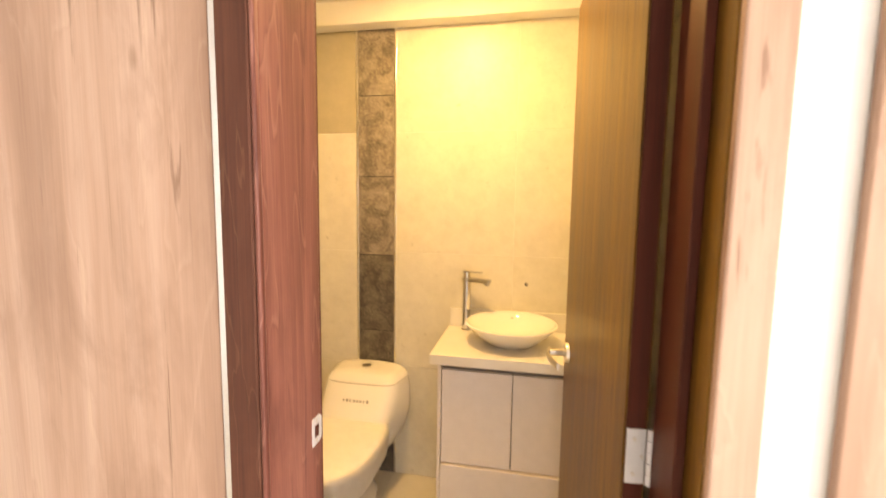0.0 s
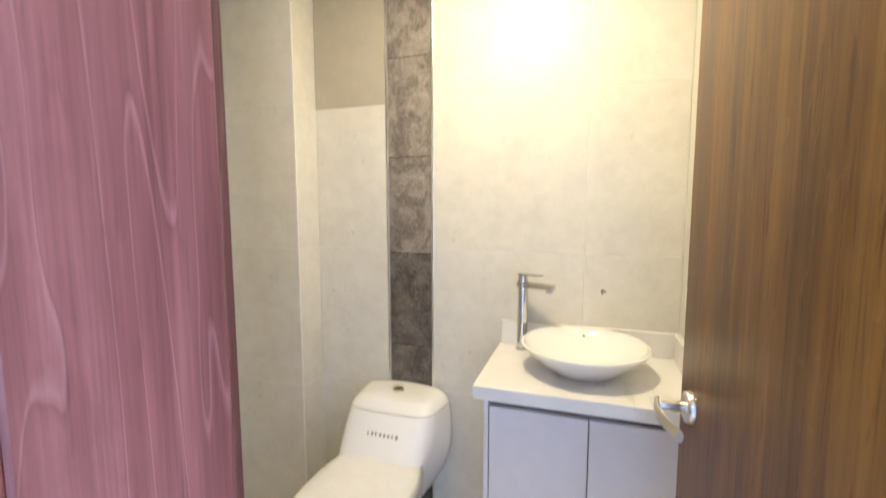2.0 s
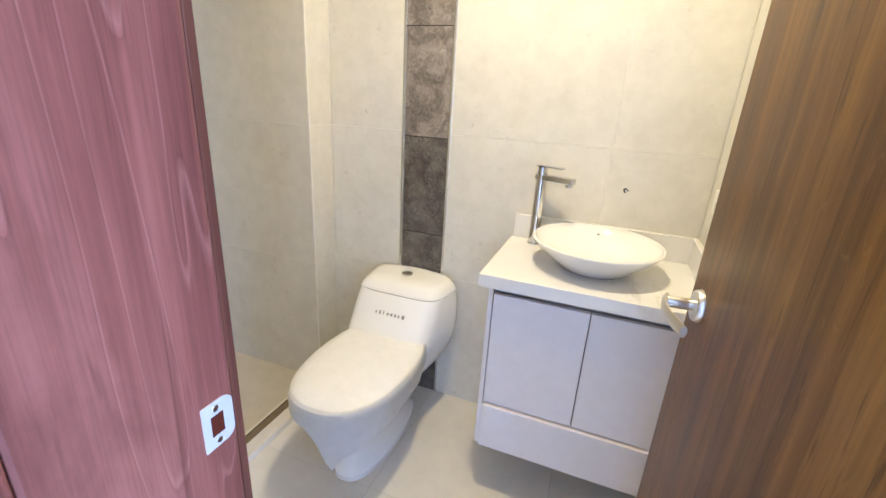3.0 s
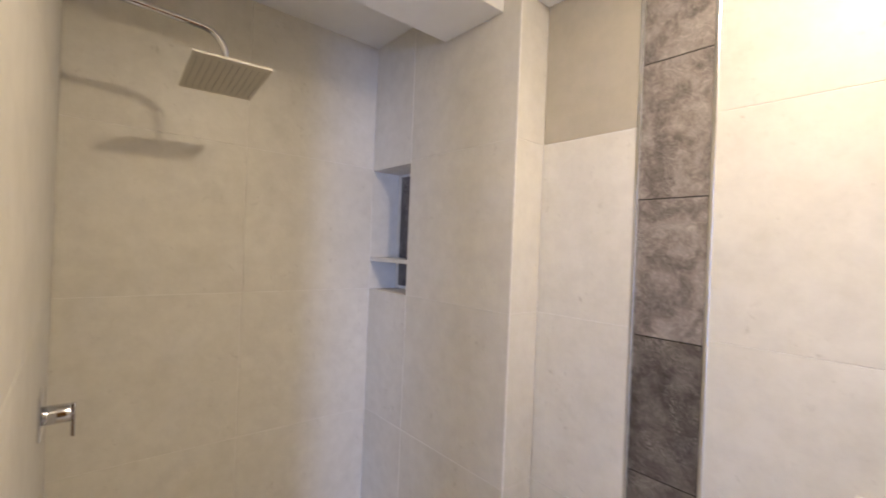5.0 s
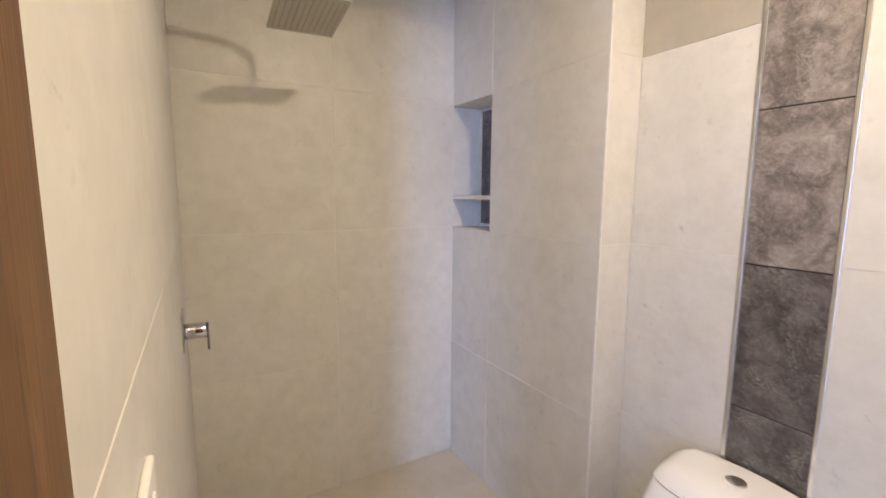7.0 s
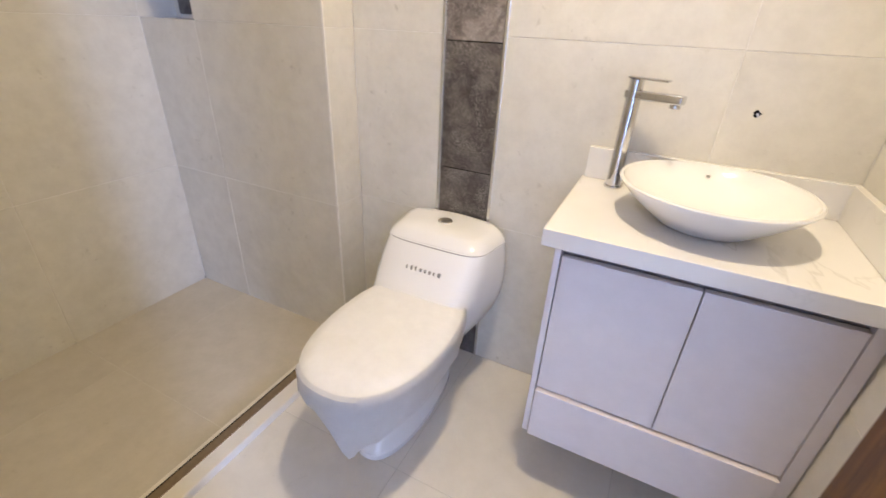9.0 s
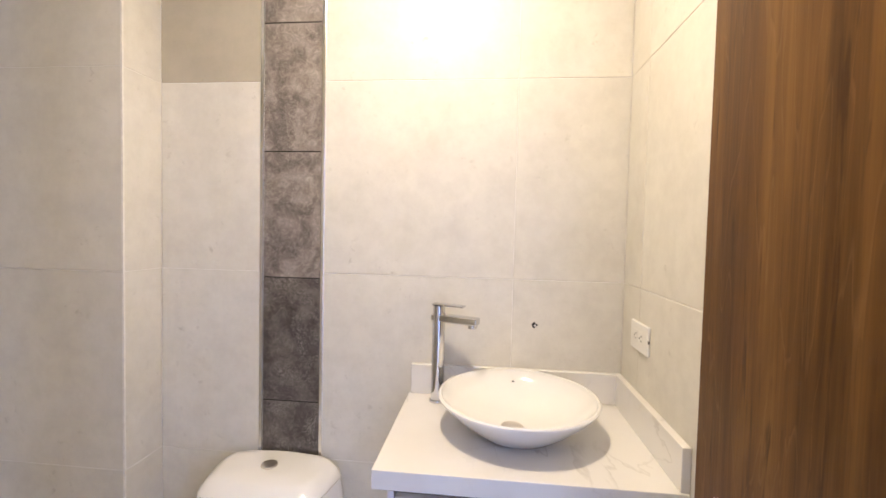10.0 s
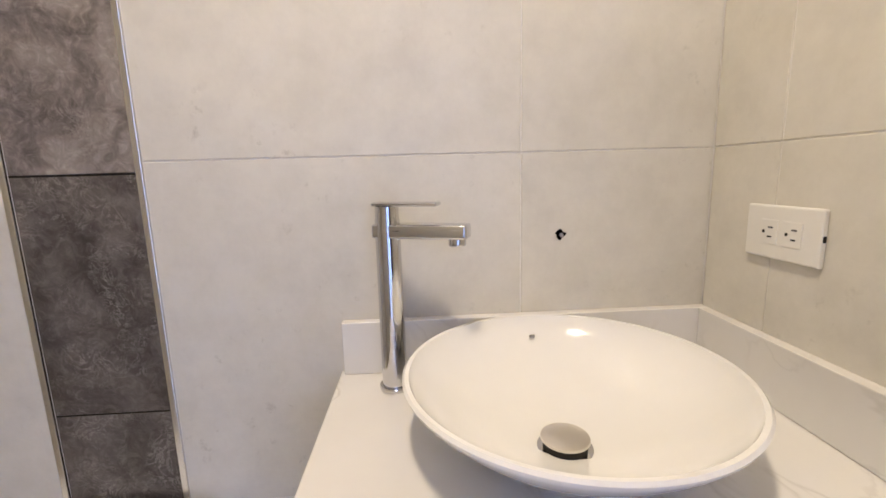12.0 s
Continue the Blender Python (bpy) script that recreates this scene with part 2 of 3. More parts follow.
def soften(ob):
    me = ob.data
    bm = bmesh.new()
    bm.from_mesh(me)
    for f in bm.faces:
        f.smooth = True
    for e in bm.edges:
        if len(e.link_faces) == 2 and e.calc_face_angle(0) > radians(38):
            e.smooth = False
    bm.to_mesh(me)
    bm.free()


def box(x0, x1, y0, y1, z0, z1, bevel=0.0, seg=2, bm=None):
    bm = bm or bmesh.new()
    x0, x1, y0, y1, z0, z1 = min(x0, x1), max(x0, x1), min(y0, y1), max(y0, y1), min(z0, z1), max(z0, z1)
    m = Matrix.Translation(((x0 + x1) / 2, (y0 + y1) / 2, (z0 + z1) / 2)) @ Matrix.Diagonal((x1 - x0, y1 - y0, z1 - z0, 1))
    made = bmesh.ops.create_cube(bm, size=1, matrix=m)
    if bevel:
        edges = list({e for v in made["verts"] for e in v.link_edges})
        bmesh.ops.bevel(bm, geom=edges, offset=bevel, segments=seg, profile=0.5, affect="EDGES")
    return bm


def rod(a, b, r0, r1=None, seg=24, bevel=0.0, bm=None):
    bm = bm or bmesh.new()
    a, b = Vector(a), Vector(b)
    d = b - a
    m = Matrix.Translation((a + b) / 2) @ d.to_track_quat("Z", "Y").to_matrix().to_4x4()
    made = bmesh.ops.create_cone(bm, cap_ends=True, segments=seg, radius1=r0, radius2=r0 if r1 is None else r1, depth=d.length, matrix=m)
    if bevel:
        edges = list({e for v in made["verts"] for e in v.link_edges if any(len(f.verts) > 4 for f in e.link_faces)})
        bmesh.ops.bevel(bm, geom=edges, offset=bevel, segments=2, profile=0.5, affect="EDGES")
    return bm


def loft(rings, caps=True, bm=None):
    """Skin over rings of equally many points."""
    bm = bm or bmesh.new()
    vs = [[bm.verts.new(p) for p in r] for r in rings]
    n = len(vs[0])
    for a, b in zip(vs, vs[1:]):
        for k in range(n):
            bm.faces.new((a[k], a[(k + 1) % n], b[(k + 1) % n], b[k]))
    if caps:
        bm.faces.new(vs[0])
        bm.faces.new(list(reversed(vs[-1])))
    return bm


def tube(points, r, seg=16, bm=None):
    rings = []
    pts = [Vector(p) for p in points]
    for k, p in enumerate(pts):
        d = (pts[min(k + 1, len(pts) - 1)] - pts[max(k - 1, 0)]).normalized()
        q = d.to_track_quat("Z", "Y")
        rings.append([p + q @ Vector((r * math.cos(a), r * math.sin(a), 0)) for a in (2 * math.pi * s / seg for s in range(seg))])
    return loft(rings, bm=bm)


def revolve(profile, cx, cy, seg=64, sx=1.0, sy=1.0, caps=True):
    """A turned body from (radius, height) pairs; both ends meet the axis or stay open."""
    return loft([[(cx + r * sx * math.cos(a), cy + r * sy * math.sin(a), z) for a in (2 * math.pi * s / seg for s in range(seg))] for r, z in profile], caps)


def oval(cx, cy, z, rx, ry, power=2.0, seg=40):
    out = []
    for s in range(seg):
        a = 2 * math.pi * s / seg
        c, q = math.cos(a), math.sin(a)
        out.append((cx + rx * math.copysign(abs(c) ** (2 / power), c), cy + ry * math.copysign(abs(q) ** (2 / power), q), z))
    return out


# ---- the setting ----
CEIL, FACE_S, FACE_W, COL_X, COL_Y = 2.405, -1.332, -2.398, -1.472, -0.150
G = 0.0016     # depth of the joints

wall_north = solo("wall_north", box(COL_X, 0.12, G, 0.14, 0, CEIL), GROUT, "bathroom wall clad in large pale grey-beige tiles", "wall", "structure")
bm = box(FACE_W, COL_X - G, COL_Y + G, 0.14, 0, 1.2 - G)
box(FACE_W, COL_X - G, COL_Y + G, 0.14, 1.787 + G, CEIL, bm=bm)
box(-2.077 + G, COL_X - G, COL_Y + G, 0.14, 1.2 - G, 1.787 + G, bm=bm)
box(FACE_W, -2.077 + G, 0.012, 0.14, 1.2 - G, 1.787 + G, bm=bm)
wall_shower = solo("wall_shower", bm, GROUT, "shower wall with a recessed two-tier niche, tiled grey-beige", "wall", "structure")
wall_west = solo("wall_west", box(FACE_W - 0.15, FACE_W - G, -1.52, 0.14, 0, CEIL), GROUT, "end wall of the shower, tiled grey-beige", "wall", "structure")
wall_east = solo("wall_east", box(G, 0.12, FACE_S, 0.14 * 0, 0, CEIL), GROUT, "bathroom side wall tiled grey-beige beside the washbasin", "wall", "structure")
wall_south = solo("wall_south", box(FACE_W - 0.15, -0.69, -1.498, FACE_S - G, 0, CEIL), GROUT, "tiled wall beside the doorway with the shower fittings", "wall", "structure")
solo("wall_south_end", box(-0.003, 2.6, -1.514, FACE_S - G, 0, CEIL), PAINT, "white painted wall beside the bathroom door", "wall", "structure")
solo("wall_over_door", box(-0.69, -0.003, -1.512, FACE_S - G, 2.075, CEIL), PAINT, "white painted wall above the doorway", "wall", "structure")

solo("ceiling", box(FACE_W - 0.15, 2.75, -4.4, 0.14, CEIL, CEIL + 0.1), PAINT, "smooth white painted ceiling", "ceiling", "structure")
solo("ceiling_beam", box(-1.867, -1.554, FACE_S - G, COL_Y, 2.255, CEIL, 0.003), PAINT, "white plastered beam across the shower entrance", "beam", "structure")
solo("ceiling_soffit", box(COL_X, 0.0, -0.086, 0.0, 2.296, CEIL, 0.004), PAINT, "white boxed soffit along the basin wall", "soffit", "structure")
floor = solo("floor", box(-1.41, 0.12, FACE_S - 0.2, 0.14, -0.1, -G * 0.6), FLOOR_GROUT, "bathroom floor of pale glossy tiles", "floor", "structure")
shower_floor = solo("shower_floor", box(FACE_W, -1.50, FACE_S - 0.03, COL_Y + 0.02, -0.1, -0.0088), FLOOR_GROUT, "shower floor of pale beige tiles", "floor", "structure")
curb = solo("shower_curb", box(-1.50, -1.395, FACE_S, COL_Y, -0.1, 0.028, 0.004), FLOOR_TILE, "low pale threshold between shower and room", "curb", "structure")
# the channel in the threshold that will take a glass screen
part("channel", box(-1.478, -1.448, FACE_S, COL_Y, 0.022, 0.031, 0.001), BRONZE, curb, "brown recessed channel")
part("channel_gap", box(-1.483, -1.479, FACE_S, COL_Y, 0.022, 0.0305), DARK, curb, "black gap")

# ---- the room outside the door ----
solo("bedroom_floor", box(-2.7, 2.75, -4.4, FACE_S - 0.2, -0.1, 0.0), FLOOR_TILE, "pale tiled floor outside the bathroom", "floor", "structure")
bm = box(2.6, 2.75, -4.4, -1.45, 0, 0.8)
box(2.6, 2.75, -4.4, -1.45, 2.2, CEIL, bm=bm)
box(2.6, 2.75, -4.4, -3.71, 0.8, 2.2, bm=bm)
box(2.6, 2.75, -2.8, -1.45, 0.8, 2.2, bm=bm)
solo("bedroom_wall_east", bm, PAINT, "white painted wall with a window opening", "wall", "structure")
solo("bedroom_wall_south", box(-2.7, 2.75, -4.5, -4.4, 0, CEIL), PAINT, "white painted wall", "wall", "structure")
solo("bedroom_wall_west", box(-2.7, -2.55, -4.4, -1.498, 0, CEIL), PAINT, "white painted wall", "wall", "structure")

wardrobe = thing("wardrobe_panel", (-1.4, -1.53, 0), "tall pale knotty wood panel with a thin aluminium edge", "panel")
part("board", box(-2.1, -0.739, -1.517, -1.499, 0.002, 2.38, 0.001), PANEL_WOOD, wardrobe)
part("edge_strip", box(-0.737, -0.7205, -1.519, -1.499, 0.002, 2.38, 0.003), BRUSHED, wardrobe, "satin aluminium edge strip")
far_post = thing("door_casing", (0.15, -1.53, 0), "brown wooden casing on the white wall", "casing")
part("upright", box(0.112, 0.176, -1.531, -1.515, 0.002, 2.1, 0.003), PANEL_WOOD, far_post)

# ---- the door ----
frame_ob = thing("door_frame", (-0.35, -1.43, 0), "reddish brown cedar door frame with stepped jambs", "door frame", kind="structure")
left = part("jamb", box(-0.689, -0.658, -1.5155, FACE_S - 0.004, 0.002, 2.065, 0.005), FRAME_WOOD, frame_ob)
part("jamb", box(-0.030, -0.004, -1.5155, FACE_S - 0.004, 0.002, 2.065, 0.002), DOOR_WOOD, frame_ob)
# added dark filler that keeps light out of the gap beside the leaf
part("gap_filler", box(-0.0455, -0.0303, -1.460, -1.358, 0.002, 2.031, 0.002), EDGE_WOOD, frame_ob, "dark filler added to blacken the gap beside the leaf")
part("head", box(-0.6885, -0.0045, -1.515, FACE_S - 0.0045, 2.032, 2.073, 0.002), CASING_WOOD, frame_ob)
part("outer_casing", box(-0.718, -0.663, -1.531, -1.5, 0.002, 2.10, 0.004), CASING_WOOD, frame_ob, "dark casing facing the bedroom")
part("outer_casing", box(-0.028, 0.030, -1.531, -1.5145, 0.002, 2.10, 0.004), PANEL_WOOD, frame_ob)
part("outer_casing", box(-0.654, -0.030, -1.531, -1.516, 2.04, 2.10, 0.004), FRAME_WOOD, frame_ob)
part("bead", box(-0.6625, -0.6545, -1.530, -1.516, 0.002, 2.04, 0.0035, 3), FRAME_WOOD, frame_ob, "rounded bead beside the jamb", True)
part("inner_casing", box(-0.735, -0.666, FACE_S - 0.0012, FACE_S + 0.0095, 0.002, 2.13, 0.003), DOOR_WOOD, frame_ob)
# casing side in a darker wood: its different lighting put into colour
part("casing_edge", box(-0.6658, -0.6632, FACE_S - 0.0010, FACE_S + 0.0093, 0.002, 2.075, 0.001), CASING_WOOD, frame_ob)
part("inner_casing", box(-0.665, -0.004, FACE_S - 0.0012, FACE_S + 0.0095, 2.076, 2.13, 0.003), DOOR_WOOD, frame_ob)
bm = bmesh.new()
outline = [(-1.377, 0.972), (-1.377, 1.027)] + [(-1.352 + 0.012 * math.sin(radians(t)), 1.015 + 0.012 * math.cos(radians(t))) for t in range(0, 91, 15)]
outline += [(-1.352 + 0.012 * math.cos(radians(t)), 0.984 - 0.012 * math.sin(radians(t))) for t in range(0, 91, 15)]
face = bm.faces.new([bm.verts.new((-0.6565, y, z)) for y, z in outline])
grown = bmesh.ops.extrude_face_region(bm, geom=[face])
bmesh.ops.translate(bm, vec=(-0.004, 0, 0), verts=[v for v in grown["geom"] if isinstance(v, bmesh.types.BMVert)])
strike = part("strike_plate", bm, STEEL_PLATE, frame_ob, "zinc strike plate")
part("latch_hole", box(-0.6570, -0.6558, -1.368, -1.353, 0.987, 1.011), EDGE_WOOD, strike, "latch hole")
for z in (0.979, 1.019):
    part("screw", rod((-0.6575, -1.361, z), (-0.6558, -1.361, z), 0.0035, seg=12), SATIN, strike)

HX, HY, OPEN = -0.088, -1.342, 4.6     # hinge corner of the leaf, degrees off square
leaf_m = Matrix.Translation((HX, HY, 0)) @ Matrix.Rotation(radians(OPEN), 4, "Z")


def on_leaf(bm):
    bmesh.ops.transform(bm, matrix=leaf_m, verts=bm.verts)
    return bm


door = thing("door_leaf", (HX, HY, 0), "open brown walnut-veneer bathroom door standing by the basin", "door", kind="structure")
part("veneer_face", on_leaf(box(0, 0.004, 0.001, 0.6, 0.012, 2.02, 0.001)), DOOR_WOOD, door)
part("veneer_face", on_leaf(box(0.036, 0.04, 0.001, 0.6, 0.012, 2.02, 0.001)), DOOR_WOOD, door)
part("core", on_leaf(box(0.0042, 0.0358, 0.0, 0.5995, 0.0125, 2.0195)), EDGE_WOOD, door, "dark red painted edge")
for z in (0.18, 0.962, 1.80):
    h = part("hinge", on_leaf(box(0.005, 0.037, -0.0025, 0.0005, z, z + 0.10, 0.0006)), STEEL_PLATE, door, "steel butt hinge")
    bm = bmesh.new()
    for k in range(5):
        rod((0.045, -0.004, z + 0.0205 * k), (0.045, -0.004, z + 0.0205 * k + 0.0195), 0.0065, seg=16, bevel=0.001, bm=bm)
    part("knuckle", on_leaf(bm), STEEL_PLATE, h)
    for dx, dz in ((0.014, 0.018), (0.014, 0.082), (0.028, 0.05)):
        part("screw", on_leaf(rod((dx + 0.004, -0.0022, z + dz), (dx + 0.004, -0.0034, z + dz), 0.0035, seg=12)), SATIN, h)
handle = part("handle", on_leaf(rod((0.0005, 0.54, 1.008), (-0.011, 0.54, 1.008), 0.031, 0.027, 32, 0.002)), SATIN, door, "satin nickel lever handle", True)
part("neck", on_leaf(rod((-0.010, 0.54, 1.008), (-0.058, 0.54, 1.008), 0.0105, seg=20, bevel=0.001)), SATIN, handle, smooth=True)
rings = []
for k in range(13):
    f = k / 12
    y, x = 0.552 - 0.104 * f, -0.054 - 0.010 * math.sin(f * math.pi) + 0.012 * f * f
    hw, th = 0.013 - 0.003 * abs(f - 0.3), 0.0055
    rings.append([(x + th * math.cos(a), y, 1.008 - 0.012 * f * f + hw * math.sin(a)) for a in (2 * math.pi * s / 14 for s in range(14))])
part("lever", on_leaf(loft(rings)), SATIN, handle, smooth=True)

# ---- ceiling fixtures ----
lamp = thing("ceiling_light", (LAMP[0], LAMP[1], CEIL), "round lit white ceiling downlight", "ceiling light")
ring = revolve([(0.0825, 2.4045), (0.0845, 2.4045), (0.0845, 2.4005), (0.0835, 2.3995), (0.0825, 2.4000), (0.0825, 2.4045)], *LAMP, caps=False)
part("rim", ring, PLASTIC, lamp, smooth=True)
part("diffuser", revolve([(0.001, 2.4045), (0.082, 2.4045), (0.082, 2.392), (0.076, 2.383), (0.060, 2.377), (0.03, 2.3745), (0.001, 2.374)], *LAMP, 48), GLOW, lamp, "glowing diffuser")
VX, VY = -0.453, -0.228
vent = thing("ceiling_vent", (VX, VY, CEIL), "small round white ceiling vent grille", "vent")
part("rim", revolve([(0.030, 2.4045), (0.038, 2.4045), (0.036, 2.398), (0.031, 2.396), (0.030, 2.399), (0.030, 2.4045)], VX, VY, caps=False), PLASTIC, vent, smooth=True)
part("backing", rod((VX, VY, 2.4045), (VX, VY, 2.4025), 0.031, seg=32), SHADOW_GAP, vent)
for k in range(-4, 5):
    w = math.sqrt(0.030 ** 2 - (0.0065 * k) ** 2)
    part("slat", box(VX + 0.0065 * k - 0.0016, VX + 0.0065 * k + 0.0016, VY - w, VY + w, 2.397, 2.402), PLASTIC, vent)

# ---- vanity ----
vanity = thing("vanity_cabinet", (-0.30, -0.22, 0.195), "wall-hung pale lilac-white vanity cabinet with two doors above a drawer", "cabinet")
VX0, VX1, VF = -0.606, -0.004, -0.430
bm = box(VX0, VX0 + 0.015, VF, -0.002, 0.195, 0.795, 0.001)
part("side_panel", bm, LAMINATE, vanity)
part("side_panel", box(VX1 - 0.028, VX1, VF, -0.002, 0.195, 0.795, 0.001), LAMINATE, vanity)
part("carcass", box(VX0 + 0.0155, VX1 - 0.0285, VF + 0.022, -0.003, 0.196, 0.775), SHADOW_GAP, vanity, "dark inside of the cabinet")
# grey strip set back under the top: the gap's shade put into colour
part("top_rail", box(VX0 + 0.0155, VX1 - 0.0285, VF + 0.020, VF + 0.035, 0.7755, 0.795), SHADOW_GAP, vanity, "grey strip standing for shade in the finger gap under the top")
part("cabinet_door", box(VX0 + 0.018, -0.3015, VF - 0.0005, VF + 0.018, 0.372, 0.772, 0.0015), LAMINATE, vanity)
part("cabinet_door", box(-0.2985, VX1 - 0.031, VF - 0.0005, VF + 0.018, 0.372, 0.772, 0.0015), LAMINATE, vanity)
part("drawer_front", box(VX0 + 0.018, VX1 - 0.031, VF - 0.012, VF + 0.018, 0.197, 0.366, 0.0015), LAMINATE, vanity)
part("underside", box(VX0 + 0.0155, VX1 - 0.0285, VF + 0.020, -0.003, 0.1945, 0.1958), LAMINATE, vanity)

top = thing("quartz_countertop", (-0.31, -0.22, 0.797), "glossy white quartz vanity top with faint grey veins and upstands", "countertop")
part("slab", box(-0.636, -0.001, -0.452, -0.001, 0.797, 0.839, 0.002), QUARTZ, top)
part("back_upstand", box(-0.629, -0.001, -0.019, -0.001, 0.8395, 0.930, 0.0015), QUARTZ, top)
part("side_upstand", box(-0.019, -0.001, -0.449, -0.0195, 0.8395, 0.930, 0.0015), QUARTZ, top)

# ---- basin ----
BX, BY, BZ, BR = -0.320, -0.2225, 0.931, 0.2015
basin = thing("vessel_basin", (BX, BY, 0.839), "round white porcelain vessel basin on the quartz top", "basin")
outer = [(0.001, 0.8395), (0.098, 0.8395), (0.104, 0.8425), (0.112, 0.8490), (0.135, 0.8650), (0.160, 0.8860), (0.182, 0.9060), (0.196, 0.9210), (BR - 0.0008, 0.9275), (BR, BZ - 0.001),
         (BR - 0.003, BZ + 0.002), (BR - 0.008, BZ + 0.0015), (0.188, 0.920), (0.163, 0.899), (0.132, 0.877), (0.097, 0.860), (0.058, 0.851), (0.024, 0.848), (0.001, 0.8475)]
part("bowl", revolve(outer, BX, BY, 96, 1.0, 1.0), PORCELAIN, basin, smooth=True)
DX, DY = BX - 0.014, BY - 0.036
drain = part("drain_cap", revolve([(0.001, 0.8605), (0.026, 0.8605), (0.0285, 0.862), (0.028, 0.8645), (0.018, 0.867), (0.001, 0.868)], DX, DY, 40), SATIN, basin, "domed chrome drain cap", True)
part("drain_seal", rod((DX, DY, 0.8490), (DX, DY, 0.8603), 0.0255, seg=32), DARK, drain, "black rubber seal")
part("drain_flange", rod((DX, DY, 0.8480), (DX, DY, 0.8515), 0.032, seg=40), CHROME, drain)
part("printed_mark", box(BX - 0.004, BX + 0.004, BY + 0.1640, BY + 0.1660, 0.9050, 0.9105), PRINT, basin, "small grey printed mark")

# ---- basin tap ----
FX, FY = -0.541, -0.070
tap = thing("basin_tap", (FX, FY, 0.839), "tall chrome single-lever basin tap beside the bowl", "tap")
part("base_ring", rod((FX, FY, 0.8395), (FX, FY, 0.847), 0.024, seg=36, bevel=0.0015), CHROME, tap, smooth=True)
part("body", rod((FX, FY, 0.847), (FX, FY, 1.105), 0.0195, 0.0185, 40), CHROME, tap, smooth=True)
ANG = radians(-20)


def on_tap(bm):
    bmesh.ops.transform(bm, matrix=Matrix.Translation((FX, FY, 0)) @ Matrix.Rotation(ANG, 4, "Z"), verts=bm.verts)
    return bm


spout = part("spout", on_tap(box(-0.0195, 0.123, -0.0165, 0.0165, 1.078, 1.099, 0.004, 3)), CHROME, tap, smooth=True)
part("aerator", on_tap(rod((0.106, 0, 1.079), (0.106, 0, 1.068), 0.0125, seg=28, bevel=0.001)), CHROME, spout, smooth=True)
part("cap", on_tap(rod((0, 0, 1.100), (0, 0, 1.124), 0.0175, seg=36)), CHROME, tap, smooth=True)
part("lever", on_tap(box(-0.0195, 0.080, -0.013, 0.013, 1.1245, 1.130, 0.0022, 3)), CHROME, tap, smooth=True)

# ---- toilet ----
TX = -1.036
toilet = thing("toilet", (TX, -0.35, 0), "white one-piece porcelain toilet, its seat wrapped in white foam sheet", "toilet")


def body_rings(rows, power=2.4, seg=48, cx=TX):
    return [oval(cx, (y0 + y1) / 2, z, rx, abs(y1 - y0) / 2, power, seg) for z, rx, y0, y1 in rows]


part("foot", loft(body_rings([(0.001, 0.098, -0.615, -0.10), (0.018, 0.097, -0.613, -0.10), (0.028, 0.086, -0.60, -0.11), (0.08, 0.074, -0.57, -0.12), (0.14, 0.072, -0.555, -0.12), (0.19, 0.088, -0.575, -0.10),
                              (0.24, 0.125, -0.635, -0.08), (0.30, 0.160, -0.71, -0.06), (0.35, 0.175, -0.755, -0.04), (0.385, 0.178, -0.765, -0.03)])), PORCELAIN, toilet, smooth=True)
SEAT_X = TX + 0.014
part("seat_cover", loft(body_rings([(0.372, 0.168, -0.752, -0.20), (0.386, 0.184, -0.772, -0.19), (0.408, 0.191, -0.782, -0.19), (0.428, 0.190, -0.778, -0.19), (0.441, 0.180, -0.760, -0.20), (0.449, 0.150, -0.72, -0.22), (0.453, 0.09, -0.66, -0.28)], 2.35, cx=SEAT_X)), WRAP, toilet, "seat wrapped in white foam sheet", True)


def tank_rings(rows, seg=56):
    """Rings of the tank: height, half width at the wall, front y; in plan it narrows towards the front."""
    out = []
    for z, rx, yf in rows:
        ring = oval(TX, (yf - 0.012) / 2, z, rx, abs(yf + 0.012) / 2, 4.6, seg)
        out.append([(TX + (x - TX) * (1.0 - 0.2 * (-0.012 - y) / 0.24), y, z) for x, y, z in ring])
    return out


tank = part("tank", loft(tank_rings([(0.255, 0.165, -0.30), (0.32, 0.205, -0.36), (0.39, 0.230, -0.375), (0.430, 0.234, -0.357), (0.46, 0.233, -0.325), (0.52, 0.226, -0.272), (0.5785, 0.212, -0.228)])), PORCELAIN, toilet, smooth=True)
lid = part("tank_lid", loft(tank_rings([(0.5820, 0.2110, -0.2265), (0.591, 0.206, -0.219), (0.602, 0.194, -0.206), (0.613, 0.176, -0.192), (0.6185, 0.158, -0.180), (0.622, 0.06, -0.13)])), PORCELAIN, toilet, smooth=True)
# inset grey ring paints the shade between tank and lid
part("seam", loft(tank_rings([(0.572, 0.2105, -0.2280), (0.587, 0.2075, -0.2225)])), SHADOW_GAP, toilet, "grey ring standing for shade in the seam under the lid")
part("flush_button", revolve([(0.001, 0.619), (0.024, 0.619), (0.024, 0.6265), (0.021, 0.628), (0.001, 0.628)], TX - 0.008, -0.098, 32), SATIN, toilet, "round chrome flush button", True)
# unreadable printing on the tank
for k, (w, h) in enumerate(((4, 9), (7, 12), (4, 14), (9, 8), (9, 8), (9, 8), (6, 8), (11, 12))):
    x = TX - 0.056 + 0.0165 * k
    part("printed_bar", box(x, x + w * 0.0008, -0.2795, -0.2720, 0.516 - h * 0.0004, 0.516 + h * 0.0007), PRINT, tank, "grey printed mark")
